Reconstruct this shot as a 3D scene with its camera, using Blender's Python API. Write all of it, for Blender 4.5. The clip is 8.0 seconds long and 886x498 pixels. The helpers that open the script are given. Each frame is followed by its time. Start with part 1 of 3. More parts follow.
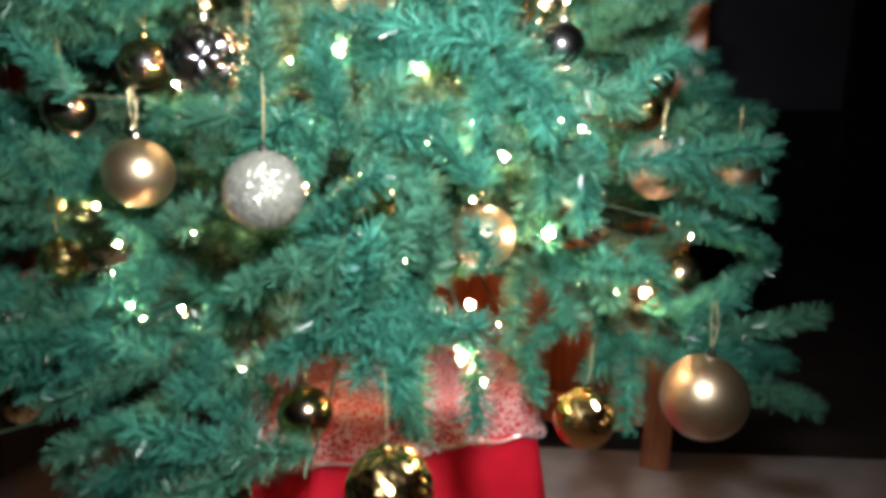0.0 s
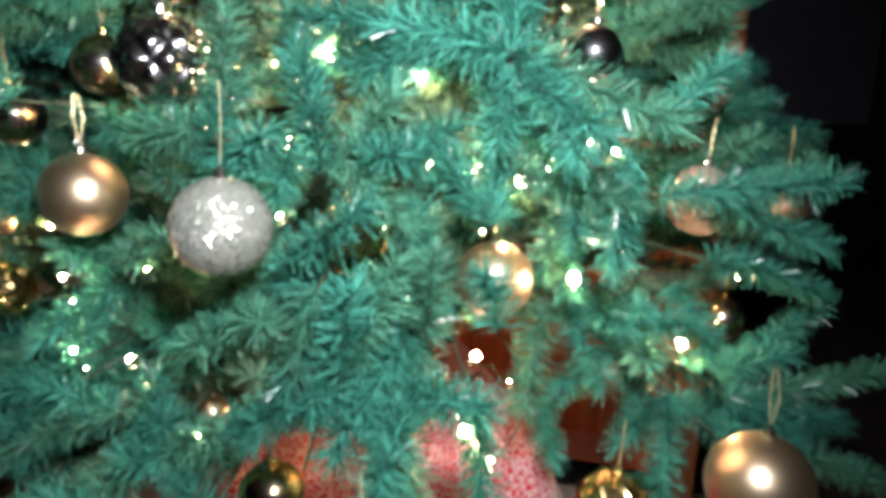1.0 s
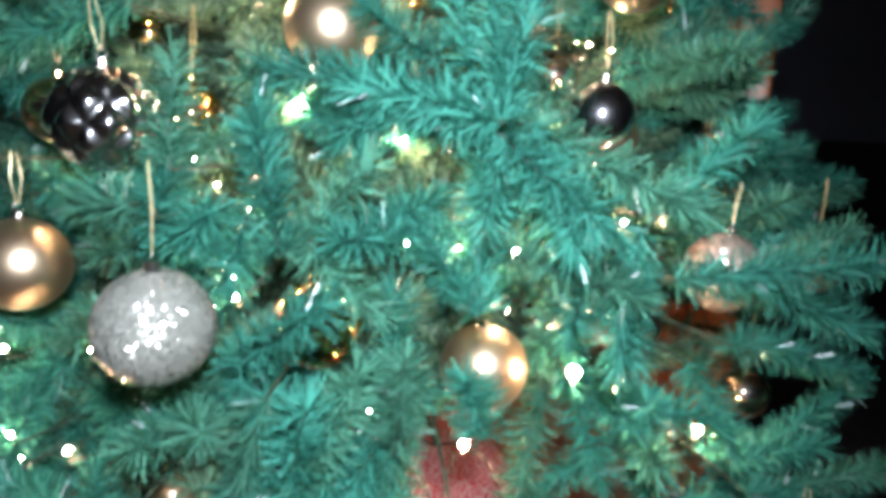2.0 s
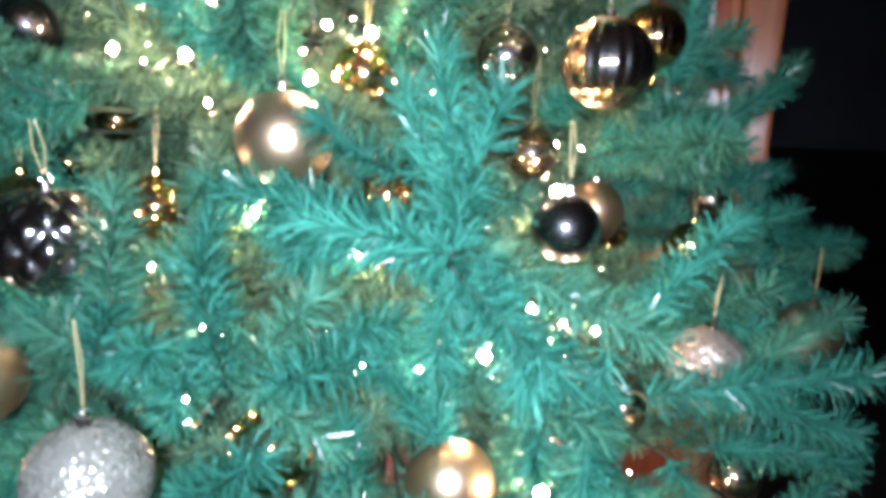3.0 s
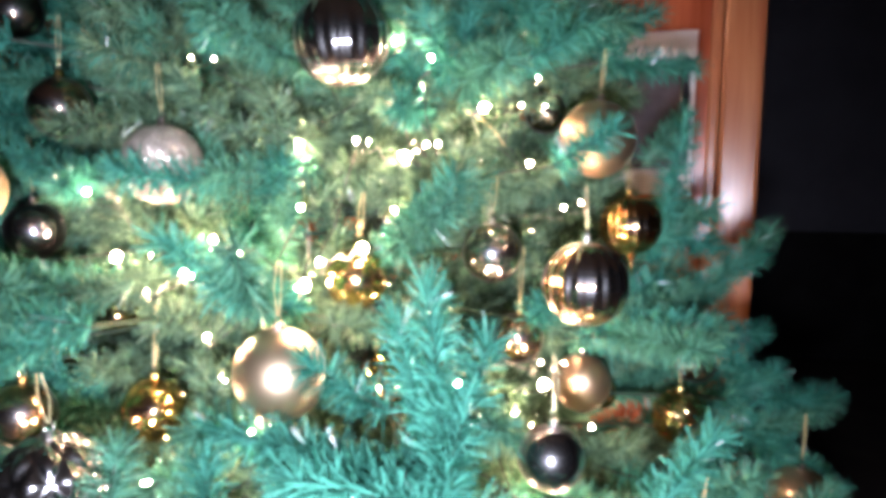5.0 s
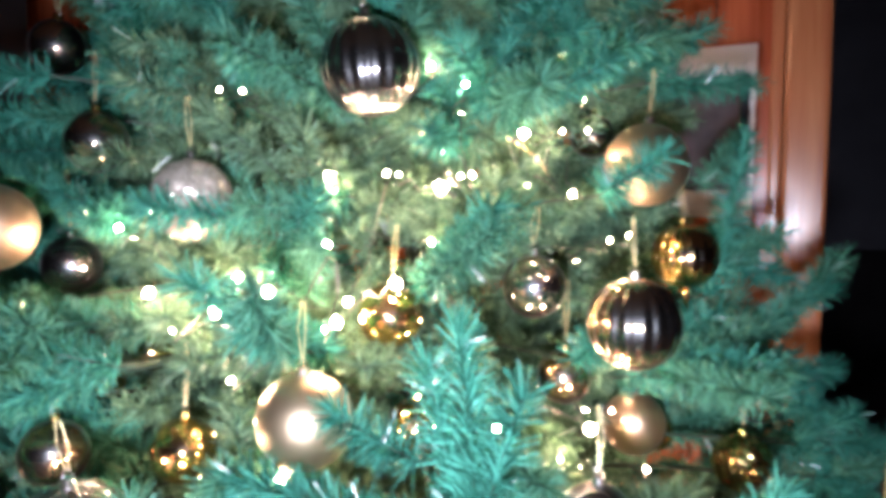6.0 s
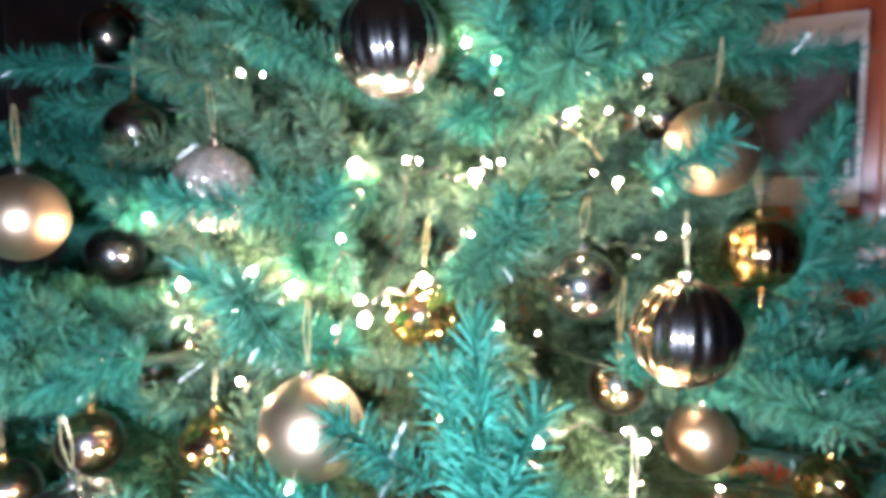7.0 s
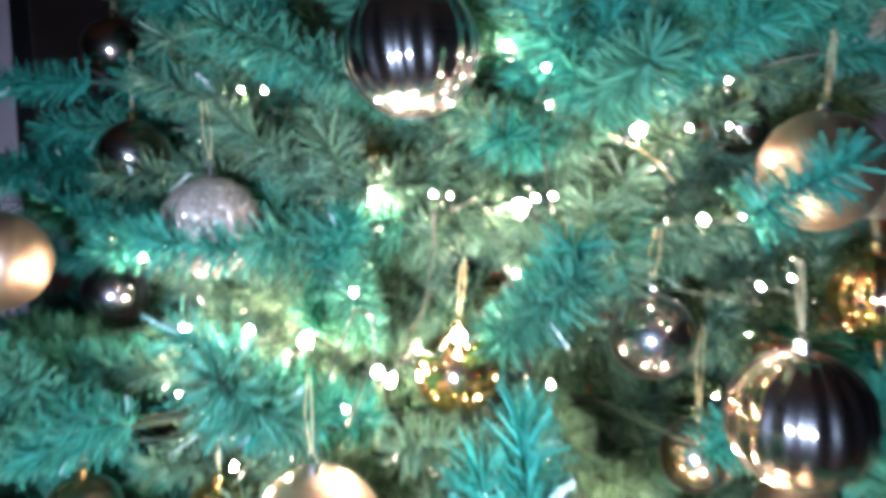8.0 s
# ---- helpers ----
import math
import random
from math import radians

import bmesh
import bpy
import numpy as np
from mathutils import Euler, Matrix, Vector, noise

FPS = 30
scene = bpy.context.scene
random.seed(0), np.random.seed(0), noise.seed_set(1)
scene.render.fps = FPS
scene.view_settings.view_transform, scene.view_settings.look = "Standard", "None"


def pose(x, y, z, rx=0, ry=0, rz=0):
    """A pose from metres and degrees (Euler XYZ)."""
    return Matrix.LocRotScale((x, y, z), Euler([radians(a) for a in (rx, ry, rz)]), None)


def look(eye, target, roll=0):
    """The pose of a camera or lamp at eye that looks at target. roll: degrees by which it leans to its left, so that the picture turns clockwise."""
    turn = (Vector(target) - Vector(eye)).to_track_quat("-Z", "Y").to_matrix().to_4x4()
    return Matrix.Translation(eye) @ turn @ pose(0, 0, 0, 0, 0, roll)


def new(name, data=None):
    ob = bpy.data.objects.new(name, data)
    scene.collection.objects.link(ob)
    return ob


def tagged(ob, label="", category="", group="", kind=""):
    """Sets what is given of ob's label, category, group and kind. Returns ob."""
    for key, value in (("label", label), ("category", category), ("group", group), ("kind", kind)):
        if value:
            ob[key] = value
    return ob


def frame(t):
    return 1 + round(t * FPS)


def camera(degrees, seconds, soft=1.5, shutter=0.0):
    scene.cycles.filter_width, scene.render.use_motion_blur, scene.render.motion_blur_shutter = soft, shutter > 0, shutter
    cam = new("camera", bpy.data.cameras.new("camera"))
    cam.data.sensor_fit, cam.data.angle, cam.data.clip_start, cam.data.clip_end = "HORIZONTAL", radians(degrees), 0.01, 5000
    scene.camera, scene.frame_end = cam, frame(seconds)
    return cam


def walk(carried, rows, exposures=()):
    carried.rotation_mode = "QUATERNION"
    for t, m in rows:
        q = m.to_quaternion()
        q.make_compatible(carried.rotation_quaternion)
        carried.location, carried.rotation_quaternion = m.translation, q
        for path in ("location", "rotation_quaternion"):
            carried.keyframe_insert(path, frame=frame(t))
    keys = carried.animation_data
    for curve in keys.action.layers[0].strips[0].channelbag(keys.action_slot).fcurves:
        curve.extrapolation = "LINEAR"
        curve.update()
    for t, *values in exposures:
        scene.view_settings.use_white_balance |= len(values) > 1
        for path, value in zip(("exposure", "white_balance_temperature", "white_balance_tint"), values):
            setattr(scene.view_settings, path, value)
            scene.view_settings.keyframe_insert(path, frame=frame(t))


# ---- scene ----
cam = camera(66.2, 8.0, soft=4.6, shutter=0.7)
PATH = [
    (0, (0.078, -0.275, 1.118), (-0.026, 1.676, 0.691), 0.6),
    (0.5, (0.084, -0.207, 1.118), (-0.029, 1.747, 0.708), 0.9),
    (1, (0.077, -0.115, 1.13), (-0.058, 1.837, 0.714), 1.8),
    (2.5, (0.123, 0.025, 1.235), (-0.083, 1.973, 0.834), 2.4),
    (3, (0.142, 0.046, 1.289), (-0.088, 1.992, 0.886), 1.8),
    (3.5, (0.141, 0.048, 1.334), (-0.1, 1.985, 0.899), 1.4),
    (4, (0.135, 0.054, 1.377), (-0.101, 2.002, 0.992), 1.8),
    (4.5, (0.14, 0.051, 1.414), (-0.102, 2.014, 1.119), 1.1),
    (5, (0.146, 0.039, 1.442), (-0.078, 2.017, 1.244), 0.8),
    (6.5, (0.18, 0.126, 1.457), (-0.339, 2.053, 1.316), -0.1),
    (7, (0.207, 0.163, 1.459), (-0.446, 2.045, 1.275), 0.0),
    (7.5, (0.211, 0.2, 1.467), (-0.549, 2.037, 1.247), -0.5),
    (8, (0.173, 0.281, 1.486), (-0.607, 2.114, 1.309), -0.8),
]
EXPOSURES = [(0, 0.6, 7350, 25), (1, 0.6, 7000, 26), (2.5, 0.45, 6250, 27), (3.5, 0.5, 6150, 32), (5, 1.05, 6450, 37), (6.5, 0.97, 6200, 32), (8, 0.85, 5400, 30)]
walk(cam, [(t, look(eye, target, roll)) for t, eye, target, roll in PATH], EXPOSURES)

# ---- light: a dark room at night, the torch of the phone that films, and the string lights on the tree
world = bpy.data.worlds.new("world")
world.use_nodes = True
world.node_tree.nodes["Background"].inputs[0].default_value = (0.35, 0.42, 0.6, 1)
world.node_tree.nodes["Background"].inputs[1].default_value = 0.002
scene.world = world
torch = bpy.data.lights.new("phone_torch", "SPOT")
torch.energy, torch.color, torch.shadow_soft_size = 56, (0.78, 0.94, 1.0), 0.04
torch.spot_size, torch.spot_blend = radians(116), 1.0
new("phone_torch", torch).matrix_basis = look((0.13, -0.06, 1.33), (-0.08, 0.8, 1.10))
BULB_GLOW = 760


# ---- materials
def mat(name, color, rough=0.5, metal=0.0, vary=0.0, scale=8.0, bump=0.0, bump_scale=60.0, spec=0.5, by_object=0.0):
    """Plain surface with noise in colour and relief."""
    m = bpy.data.materials.new(name)
    m.use_nodes = True
    nt = m.node_tree
    b = nt.nodes["Principled BSDF"]
    b.inputs["Roughness"].default_value, b.inputs["Metallic"].default_value = rough, metal
    b.inputs["Specular IOR Level"].default_value = spec
    b.inputs["Base Color"].default_value = (*color, 1)
    co = nt.nodes.new("ShaderNodeTexCoord")
    if vary:
        n = nt.nodes.new("ShaderNodeTexNoise")
        n.inputs["Scale"].default_value, n.inputs["Detail"].default_value = scale, 5
        nt.links.new(co.outputs["Object"], n.inputs["Vector"])
        r = nt.nodes.new("ShaderNodeValToRGB")
        r.color_ramp.elements[0].position, r.color_ramp.elements[1].position = 0.3, 0.7
        r.color_ramp.elements[0].color = (*[c * (1 - vary) for c in color], 1)
        r.color_ramp.elements[1].color = (*[min(1, c * (1 + vary)) for c in color], 1)
        nt.links.new(n.outputs["Fac"], r.inputs[0])
        nt.links.new(r.outputs[0], b.inputs["Base Color"])
    if bump:
        n2 = nt.nodes.new("ShaderNodeTexNoise")
        n2.inputs["Scale"].default_value, n2.inputs["Detail"].default_value = bump_scale, 6
        nt.links.new(co.outputs["Object"], n2.inputs["Vector"])
        bp = nt.nodes.new("ShaderNodeBump")
        bp.inputs["Strength"].default_value, bp.inputs["Distance"].default_value = bump, 0.003
        nt.links.new(n2.outputs["Fac"], bp.inputs["Height"])
        nt.links.new(bp.outputs[0], b.inputs["Normal"])
    return m


def needle_material(name, shades):
    """Green plastic needles: each strip a little different, glossy."""
    m = bpy.data.materials.new(name)
    m.use_nodes = True
    nt = m.node_tree
    b = nt.nodes["Principled BSDF"]
    g = nt.nodes.new("ShaderNodeNewGeometry")
    r = nt.nodes.new("ShaderNodeValToRGB")
    for pos, col in zip((0.0, 0.5, 0.9, 1.0), shades):
        e = r.color_ramp.elements[0] if pos == 0 else r.color_ramp.elements[1] if pos == 1 else r.color_ramp.elements.new(pos)
        e.position, e.color = pos, (*col, 1)
    nt.links.new(g.outputs["Random Per Island"], r.inputs[0])
    o = nt.nodes.new("ShaderNodeObjectInfo")
    h = nt.nodes.new("ShaderNodeHueSaturation")
    mr = nt.nodes.new("ShaderNodeMapRange")
    mr.inputs[3].default_value, mr.inputs[4].default_value = 0.75, 1.25
    nt.links.new(o.outputs["Random"], mr.inputs[0])
    nt.links.new(mr.outputs[0], h.inputs["Value"])
    nt.links.new(r.outputs[0], h.inputs["Color"])
    nt.links.new(h.outputs[0], b.inputs["Base Color"])
    b.inputs["Roughness"].default_value, b.inputs["Specular IOR Level"].default_value = 0.22, 0.2
    t = nt.nodes.new("ShaderNodeBsdfTranslucent")
    nt.links.new(h.outputs[0], t.inputs[0])
    mix = nt.nodes.new("ShaderNodeMixShader")
    mix.inputs[0].default_value = 0.22
    nt.links.new(b.outputs[0], mix.inputs[1])
    nt.links.new(t.outputs[0], mix.inputs[2])
    nt.links.new(mix.outputs[0], nt.nodes["Material Output"].inputs[0])
    return m


def wood_material(name, dark, light, rough=0.22, scale=9.0):
    """Varnished timber with the grain running upwards."""
    m = bpy.data.materials.new(name)
    m.use_nodes = True
    nt = m.node_tree
    b = nt.nodes["Principled BSDF"]
    co = nt.nodes.new("ShaderNodeTexCoord")
    mp = nt.nodes.new("ShaderNodeMapping")
    mp.inputs["Scale"].default_value = (scale, scale, scale * 0.05)
    nt.links.new(co.outputs["Object"], mp.inputs[0])
    n = nt.nodes.new("ShaderNodeTexNoise")
    n.inputs["Scale"].default_value, n.inputs["Detail"].default_value, n.inputs["Distortion"].default_value = 3, 8, 0.6
    nt.links.new(mp.outputs[0], n.inputs["Vector"])
    r = nt.nodes.new("ShaderNodeValToRGB")
    r.color_ramp.elements[0].position, r.color_ramp.elements[1].position = 0.32, 0.68
    r.color_ramp.elements[0].color, r.color_ramp.elements[1].color = (*dark, 1), (*light, 1)
    nt.links.new(n.outputs["Fac"], r.inputs[0])
    nt.links.new(r.outputs[0], b.inputs["Base Color"])
    bp = nt.nodes.new("ShaderNodeBump")
    bp.inputs["Strength"].default_value, bp.inputs["Distance"].default_value = 0.15, 0.002
    nt.links.new(n.outputs["Fac"], bp.inputs["Height"])
    nt.links.new(bp.outputs[0], b.inputs["Normal"])
    b.inputs["Roughness"].default_value = rough
    return m


def glitter_material(name, color, base_rough=0.24):
    """Coarse glitter: every flake faces its own way."""
    m = bpy.data.materials.new(name)
    m.use_nodes = True
    nt = m.node_tree
    b = nt.nodes["Principled BSDF"]
    co = nt.nodes.new("ShaderNodeTexCoord")
    v = nt.nodes.new("ShaderNodeTexVoronoi")
    v.inputs["Scale"].default_value = 520
    nt.links.new(co.outputs["Object"], v.inputs["Vector"])
    g = nt.nodes.new("ShaderNodeNewGeometry")
    sub = nt.nodes.new("ShaderNodeVectorMath")
    sub.operation = "SUBTRACT"
    sub.inputs[1].default_value = (0.5, 0.5, 0.5)
    nt.links.new(v.outputs["Color"], sub.inputs[0])
    mul = nt.nodes.new("ShaderNodeVectorMath")
    mul.operation = "SCALE"
    mul.inputs[3].default_value = 0.85
    nt.links.new(sub.outputs[0], mul.inputs[0])
    add = nt.nodes.new("ShaderNodeVectorMath")
    nt.links.new(g.outputs["Normal"], add.inputs[0])
    nt.links.new(mul.outputs[0], add.inputs[1])
    nrm = nt.nodes.new("ShaderNodeVectorMath")
    nrm.operation = "NORMALIZE"
    nt.links.new(add.outputs[0], nrm.inputs[0])
    nt.links.new(nrm.outputs[0], b.inputs["Normal"])
    b.inputs["Base Color"].default_value = (*color, 1)
    b.inputs["Metallic"].default_value, b.inputs["Roughness"].default_value = 0.5, base_rough
    return m


def lace_material():
    """Glittering open net in pale pink over the cloth below it."""
    m = bpy.data.materials.new("lace_net")
    m.use_nodes = True
    nt = m.node_tree
    b = nt.nodes["Principled BSDF"]
    co = nt.nodes.new("ShaderNodeTexCoord")
    n = nt.nodes.new("ShaderNodeTexNoise")
    n.inputs["Scale"].default_value = 22
    nt.links.new(co.outputs["Object"], n.inputs["Vector"])
    mx = nt.nodes.new("ShaderNodeMixRGB")
    mx.inputs[0].default_value = 0.02
    nt.links.new(co.outputs["Object"], mx.inputs[1])
    nt.links.new(n.outputs["Color"], mx.inputs[2])
    v = nt.nodes.new("ShaderNodeTexVoronoi")
    v.feature = "DISTANCE_TO_EDGE"
    v.inputs["Scale"].default_value = 105
    nt.links.new(mx.outputs[0], v.inputs["Vector"])
    lt = nt.nodes.new("ShaderNodeMath")
    lt.operation = "LESS_THAN"
    lt.inputs[1].default_value = 0.11
    nt.links.new(v.outputs["Distance"], lt.inputs[0])
    b.inputs["Base Color"].default_value = (0.78, 0.5, 0.5, 1)
    b.inputs["Roughness"].default_value, b.inputs["Metallic"].default_value = 0.38, 0.25
    tr = nt.nodes.new("ShaderNodeBsdfTransparent")
    mix = nt.nodes.new("ShaderNodeMixShader")
    nt.links.new(lt.outputs[0], mix.inputs[0])
    nt.links.new(tr.outputs[0], mix.inputs[1])
    nt.links.new(b.outputs[0], mix.inputs[2])
    nt.links.new(mix.outputs[0], nt.nodes["Material Output"].inputs[0])
    return m


def lacquered(m, weight, rough, ior=1.6):
    """A hazy clear lacquer over a bauble's metal."""
    b = m.node_tree.nodes["Principled BSDF"]
    b.inputs["Coat Weight"].default_value, b.inputs["Coat Roughness"].default_value, b.inputs["Coat IOR"].default_value = weight, rough, ior
    return m


NEEDLES = needle_material("blue_green_needles", ((0.007, 0.085, 0.055), (0.009, 0.15, 0.096), (0.013, 0.205, 0.135), (0.055, 0.32, 0.24)))
NEEDLES_MIDDLE = needle_material("mid_green_needles", ((0.016, 0.085, 0.047), (0.023, 0.148, 0.084), (0.034, 0.20, 0.117), (0.09, 0.31, 0.21)))
# olive tint paints the bulbs' warm glow into the inner needles
NEEDLES_INNER = needle_material("glow_tinted_needles", ((0.032, 0.08, 0.044), (0.05, 0.14, 0.08), (0.072, 0.19, 0.108), (0.15, 0.29, 0.18)))
STEM = mat("twisted_wire", (0.014, 0.04, 0.022), 0.6, vary=0.4, scale=60)
TRUNK = mat("trunk_pole", (0.05, 0.06, 0.035), 0.5, vary=0.3, scale=30)
WOOD = wood_material("red_brown_timber", (0.30, 0.058, 0.021), (0.52, 0.13, 0.05), 0.22)
WOOD_PALE = wood_material("honey_timber", (0.38, 0.12, 0.05), (0.55, 0.23, 0.1), scale=14)
WALL = mat("plaster_wall", (0.74, 0.62, 0.68), 0.7, vary=0.1, scale=3, bump=0.15)
# the hall's darkness is put into this plaster's colour
WALL_SHADED = mat("shaded_plaster", (0.12, 0.12, 0.15), 0.75, vary=0.15, scale=2, bump=0.15)
CEIL = mat("ceiling_paint", (0.6, 0.6, 0.58), 0.8, vary=0.06, scale=2)
FLOOR = mat("pale_floor", (0.52, 0.49, 0.48), 0.6, vary=0.22, scale=6, bump=0.15, bump_scale=90)
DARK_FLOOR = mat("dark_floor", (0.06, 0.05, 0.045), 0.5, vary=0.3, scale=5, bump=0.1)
RED = mat("red_satin", (0.62, 0.012, 0.03), 0.42, vary=0.14, scale=14, bump=0.12, bump_scale=400)
LACE = lace_material()
HEM = glitter_material("pink_glitter", (0.75, 0.5, 0.5))
GOLD_MATTE = lacquered(mat("satin_gold", (0.56, 0.39, 0.21), 0.38, 0.95, vary=0.06, scale=30), 1.0, 0.34, 2.4)
GOLD = lacquered(mat("polished_gold", (0.82, 0.47, 0.17), 0.09, 1.0, vary=0.05, scale=20), 0.7, 0.26, 1.55)
FOIL = mat("gold_foil", (0.86, 0.6, 0.27), 0.17, 1.0, vary=0.05, scale=20)
BRONZE = lacquered(mat("polished_bronze", (0.5, 0.31, 0.17), 0.06, 1.0, vary=0.06, scale=20), 0.9, 0.34, 1.7)
PEWTER = lacquered(mat("polished_pewter", (0.44, 0.43, 0.45), 0.06, 1.0, vary=0.06, scale=20), 0.9, 0.34, 1.7)
MIDNIGHT = lacquered(mat("polished_midnight", (0.2, 0.2, 0.26), 0.05, 1.0, vary=0.05, scale=20), 0.9, 0.34, 1.7)
GLITTER_WHITE = glitter_material("silver_glitter", (0.29, 0.29, 0.25))
GLITTER_CHAMPAGNE = glitter_material("champagne_glitter", (0.40, 0.35, 0.29))
CAP = mat("silver_cap", (0.75, 0.72, 0.65), 0.2, 1.0, vary=0.05, scale=100)
CAP_GOLD = mat("gold_cap", (0.8, 0.55, 0.2), 0.2, 1.0, vary=0.05, scale=100)
THREAD = mat("gold_thread", (0.5, 0.45, 0.24), 0.35, 0.4, vary=0.1, scale=200)
CABLE = mat("green_cable", (0.01, 0.03, 0.018), 0.4, vary=0.2, scale=40)
WHITE = mat("white_gloss", (0.75, 0.72, 0.72), 0.35, vary=0.05, scale=10)
SILVER = mat("silver_moulding", (0.6, 0.62, 0.68), 0.12, 1.0, vary=0.05, scale=40)
GLASS_DARK = mat("dark_glazed_print", (0.09, 0.075, 0.08), 0.15, vary=0.6, scale=9)
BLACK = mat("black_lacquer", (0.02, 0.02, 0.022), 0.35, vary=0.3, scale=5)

GLOW = bpy.data.materials.new("warm_led")
GLOW.use_nodes = True
GLOW.node_tree.nodes["Principled BSDF"].inputs["Emission Color"].default_value = (1.0, 0.66, 0.38, 1)
GLOW.node_tree.nodes["Principled BSDF"].inputs["Emission Strength"].default_value = BULB_GLOW


# ---- helpers for meshes
def mesh_of(name, bm, material, smooth=False):
    me = bpy.data.meshes.new(name)
    bm.to_mesh(me)
    bm.free()
    for mtl in material if isinstance(material, (list, tuple)) else [material]:
        me.materials.append(mtl)
    if smooth:
        me.polygons.foreach_set("use_smooth", [True] * len(me.polygons))
    return me


def part(name, bm, material, parent, label="", smooth=False):
    me = bm if isinstance(bm, bpy.types.Mesh) else mesh_of(name, bm, material, smooth)
    ob = new(name, me)
    ob.parent = parent
    return tagged(ob, label)


def box(bm, lo, hi, bevel=0.0):
    m = Matrix.Translation([(a + b) / 2 for a, b in zip(lo, hi)]) @ Matrix.Diagonal((*[b - a for a, b in zip(lo, hi)], 1))
    made = bmesh.ops.create_cube(bm, size=1, matrix=m)
    if bevel:
        edges = list({e for v in made["verts"] for e in v.link_edges})
        bmesh.ops.bevel(bm, geom=edges, offset=bevel, segments=2, affect="EDGES", profile=0.6)
    return bm


def tube(bm, pts, radius, sides=6, taper=1.0):
    """A round rod along the points."""
    pts = [Vector(p) for p in pts]
    rings = []
    for i, p in enumerate(pts):
        d = (pts[min(i + 1, len(pts) - 1)] - pts[max(i - 1, 0)]).normalized()
        u = d.cross(Vector((0.31, 0.2, 0.93))).normalized()
        w = d.cross(u)
        r = radius * (1 + (taper - 1) * i / max(1, len(pts) - 1))
        rings.append([bm.verts.new(p + r * (math.cos(a) * u + math.sin(a) * w)) for a in (2 * math.pi * k / sides for k in range(sides))])
    for a, b in zip(rings, rings[1:]):
        for k in range(sides):
            bm.faces.new((a[k], a[(k + 1) % sides], b[(k + 1) % sides], b[k]))
    bm.faces.new(rings[0][::-1])
    bm.faces.new(rings[-1])
    return bm


def structure(name, bm, material, label, category):
    return tagged(new(name, mesh_of(name, bm, material)), label, category, kind="structure")


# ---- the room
structure("floor", box(bmesh.new(), (-6.0, -6.0, -0.12), (6.0, 6.2, -0.008)), DARK_FLOOR, "dark floor of the unlit hall", "floor")
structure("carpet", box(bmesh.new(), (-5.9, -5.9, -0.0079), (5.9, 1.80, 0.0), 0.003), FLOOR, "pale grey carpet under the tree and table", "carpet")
structure("ceiling", box(bmesh.new(), (-6.0, -6.0, 4.5), (6.0, 6.2, 4.6)), CEIL, "plain pale ceiling in the dark", "ceiling")
structure("wall_north", box(bmesh.new(), (-6.0, 6.0, 0.0), (6.0, 6.2, 4.5)), WALL_SHADED, "plaster wall deep in the unlit hall, shade in its colour", "wall")
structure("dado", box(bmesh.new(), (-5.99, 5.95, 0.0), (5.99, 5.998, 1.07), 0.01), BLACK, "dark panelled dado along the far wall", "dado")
structure("wall_south", box(bmesh.new(), (-6.0, -6.15, 0.0), (6.0, -6.0, 4.5)), WALL_SHADED, "plaster wall in darkness, shade in its colour", "wall")
structure("wall_west", box(bmesh.new(), (-6.15, -6.0, 0.0), (-6.0, 6.2, 4.5)), WALL_SHADED, "plaster wall beside the tree, shade in its colour", "wall")
structure("wall_east", box(bmesh.new(), (6.0, -6.0, 0.0), (6.15, 6.2, 4.5)), WALL_SHADED, "plaster wall in darkness, shade in its colour", "wall")
structure("wall_pier", box(bmesh.new(), (-2.6, 1.42, 0.0), (-1.42, 1.75, 3.18)), WALL, "pale mauve plastered pier beside the tree", "wall")
structure("pier_trim", box(bmesh.new(), (-1.418, 1.405, 0.0), (-1.345, 1.76, 3.18), 0.006), BLACK, "dark painted corner strip of the pier", "trim")


SCREEN = pose(0.645, 1.70, 0, 0, 0, -14.0)


def partition():
    """Timber screen of upright boards between posts, raised off the floor."""
    thing = tagged(new("timber_partition"), "red-brown varnished timber partition standing on the floor", "partition")
    thing.matrix_basis = SCREEN
    n, x0, x1 = 20, -2.9, -0.046
    for i in range(n):
        a, b = x0 + (x1 - x0) * i / n, x0 + (x1 - x0) * (i + 1) / n
        part("board", box(bmesh.new(), (a + 0.001, 0.02, 0.13), (b - 0.001, 0.045, 2.75), 0.002), WOOD, thing)
    for a, m in ((-0.044, WOOD_PALE), (-2.99, WOOD)):
        bm = box(bmesh.new(), (a, -0.025, 0.0), (a + 0.088, 0.08, 2.8), 0.010)
        part("post", bm, m, thing, "paler honey-coloured post" if m is WOOD_PALE else "")
    part("bead", box(bmesh.new(), (-0.072, -0.004, 0.13), (-0.0455, 0.018, 2.75), 0.007), WOOD_PALE, thing)
    part("rail", box(bmesh.new(), (x0, 0.006, 0.10), (x1 - 0.028, 0.06, 0.2), 0.004), WOOD, thing)
    return thing


partition()


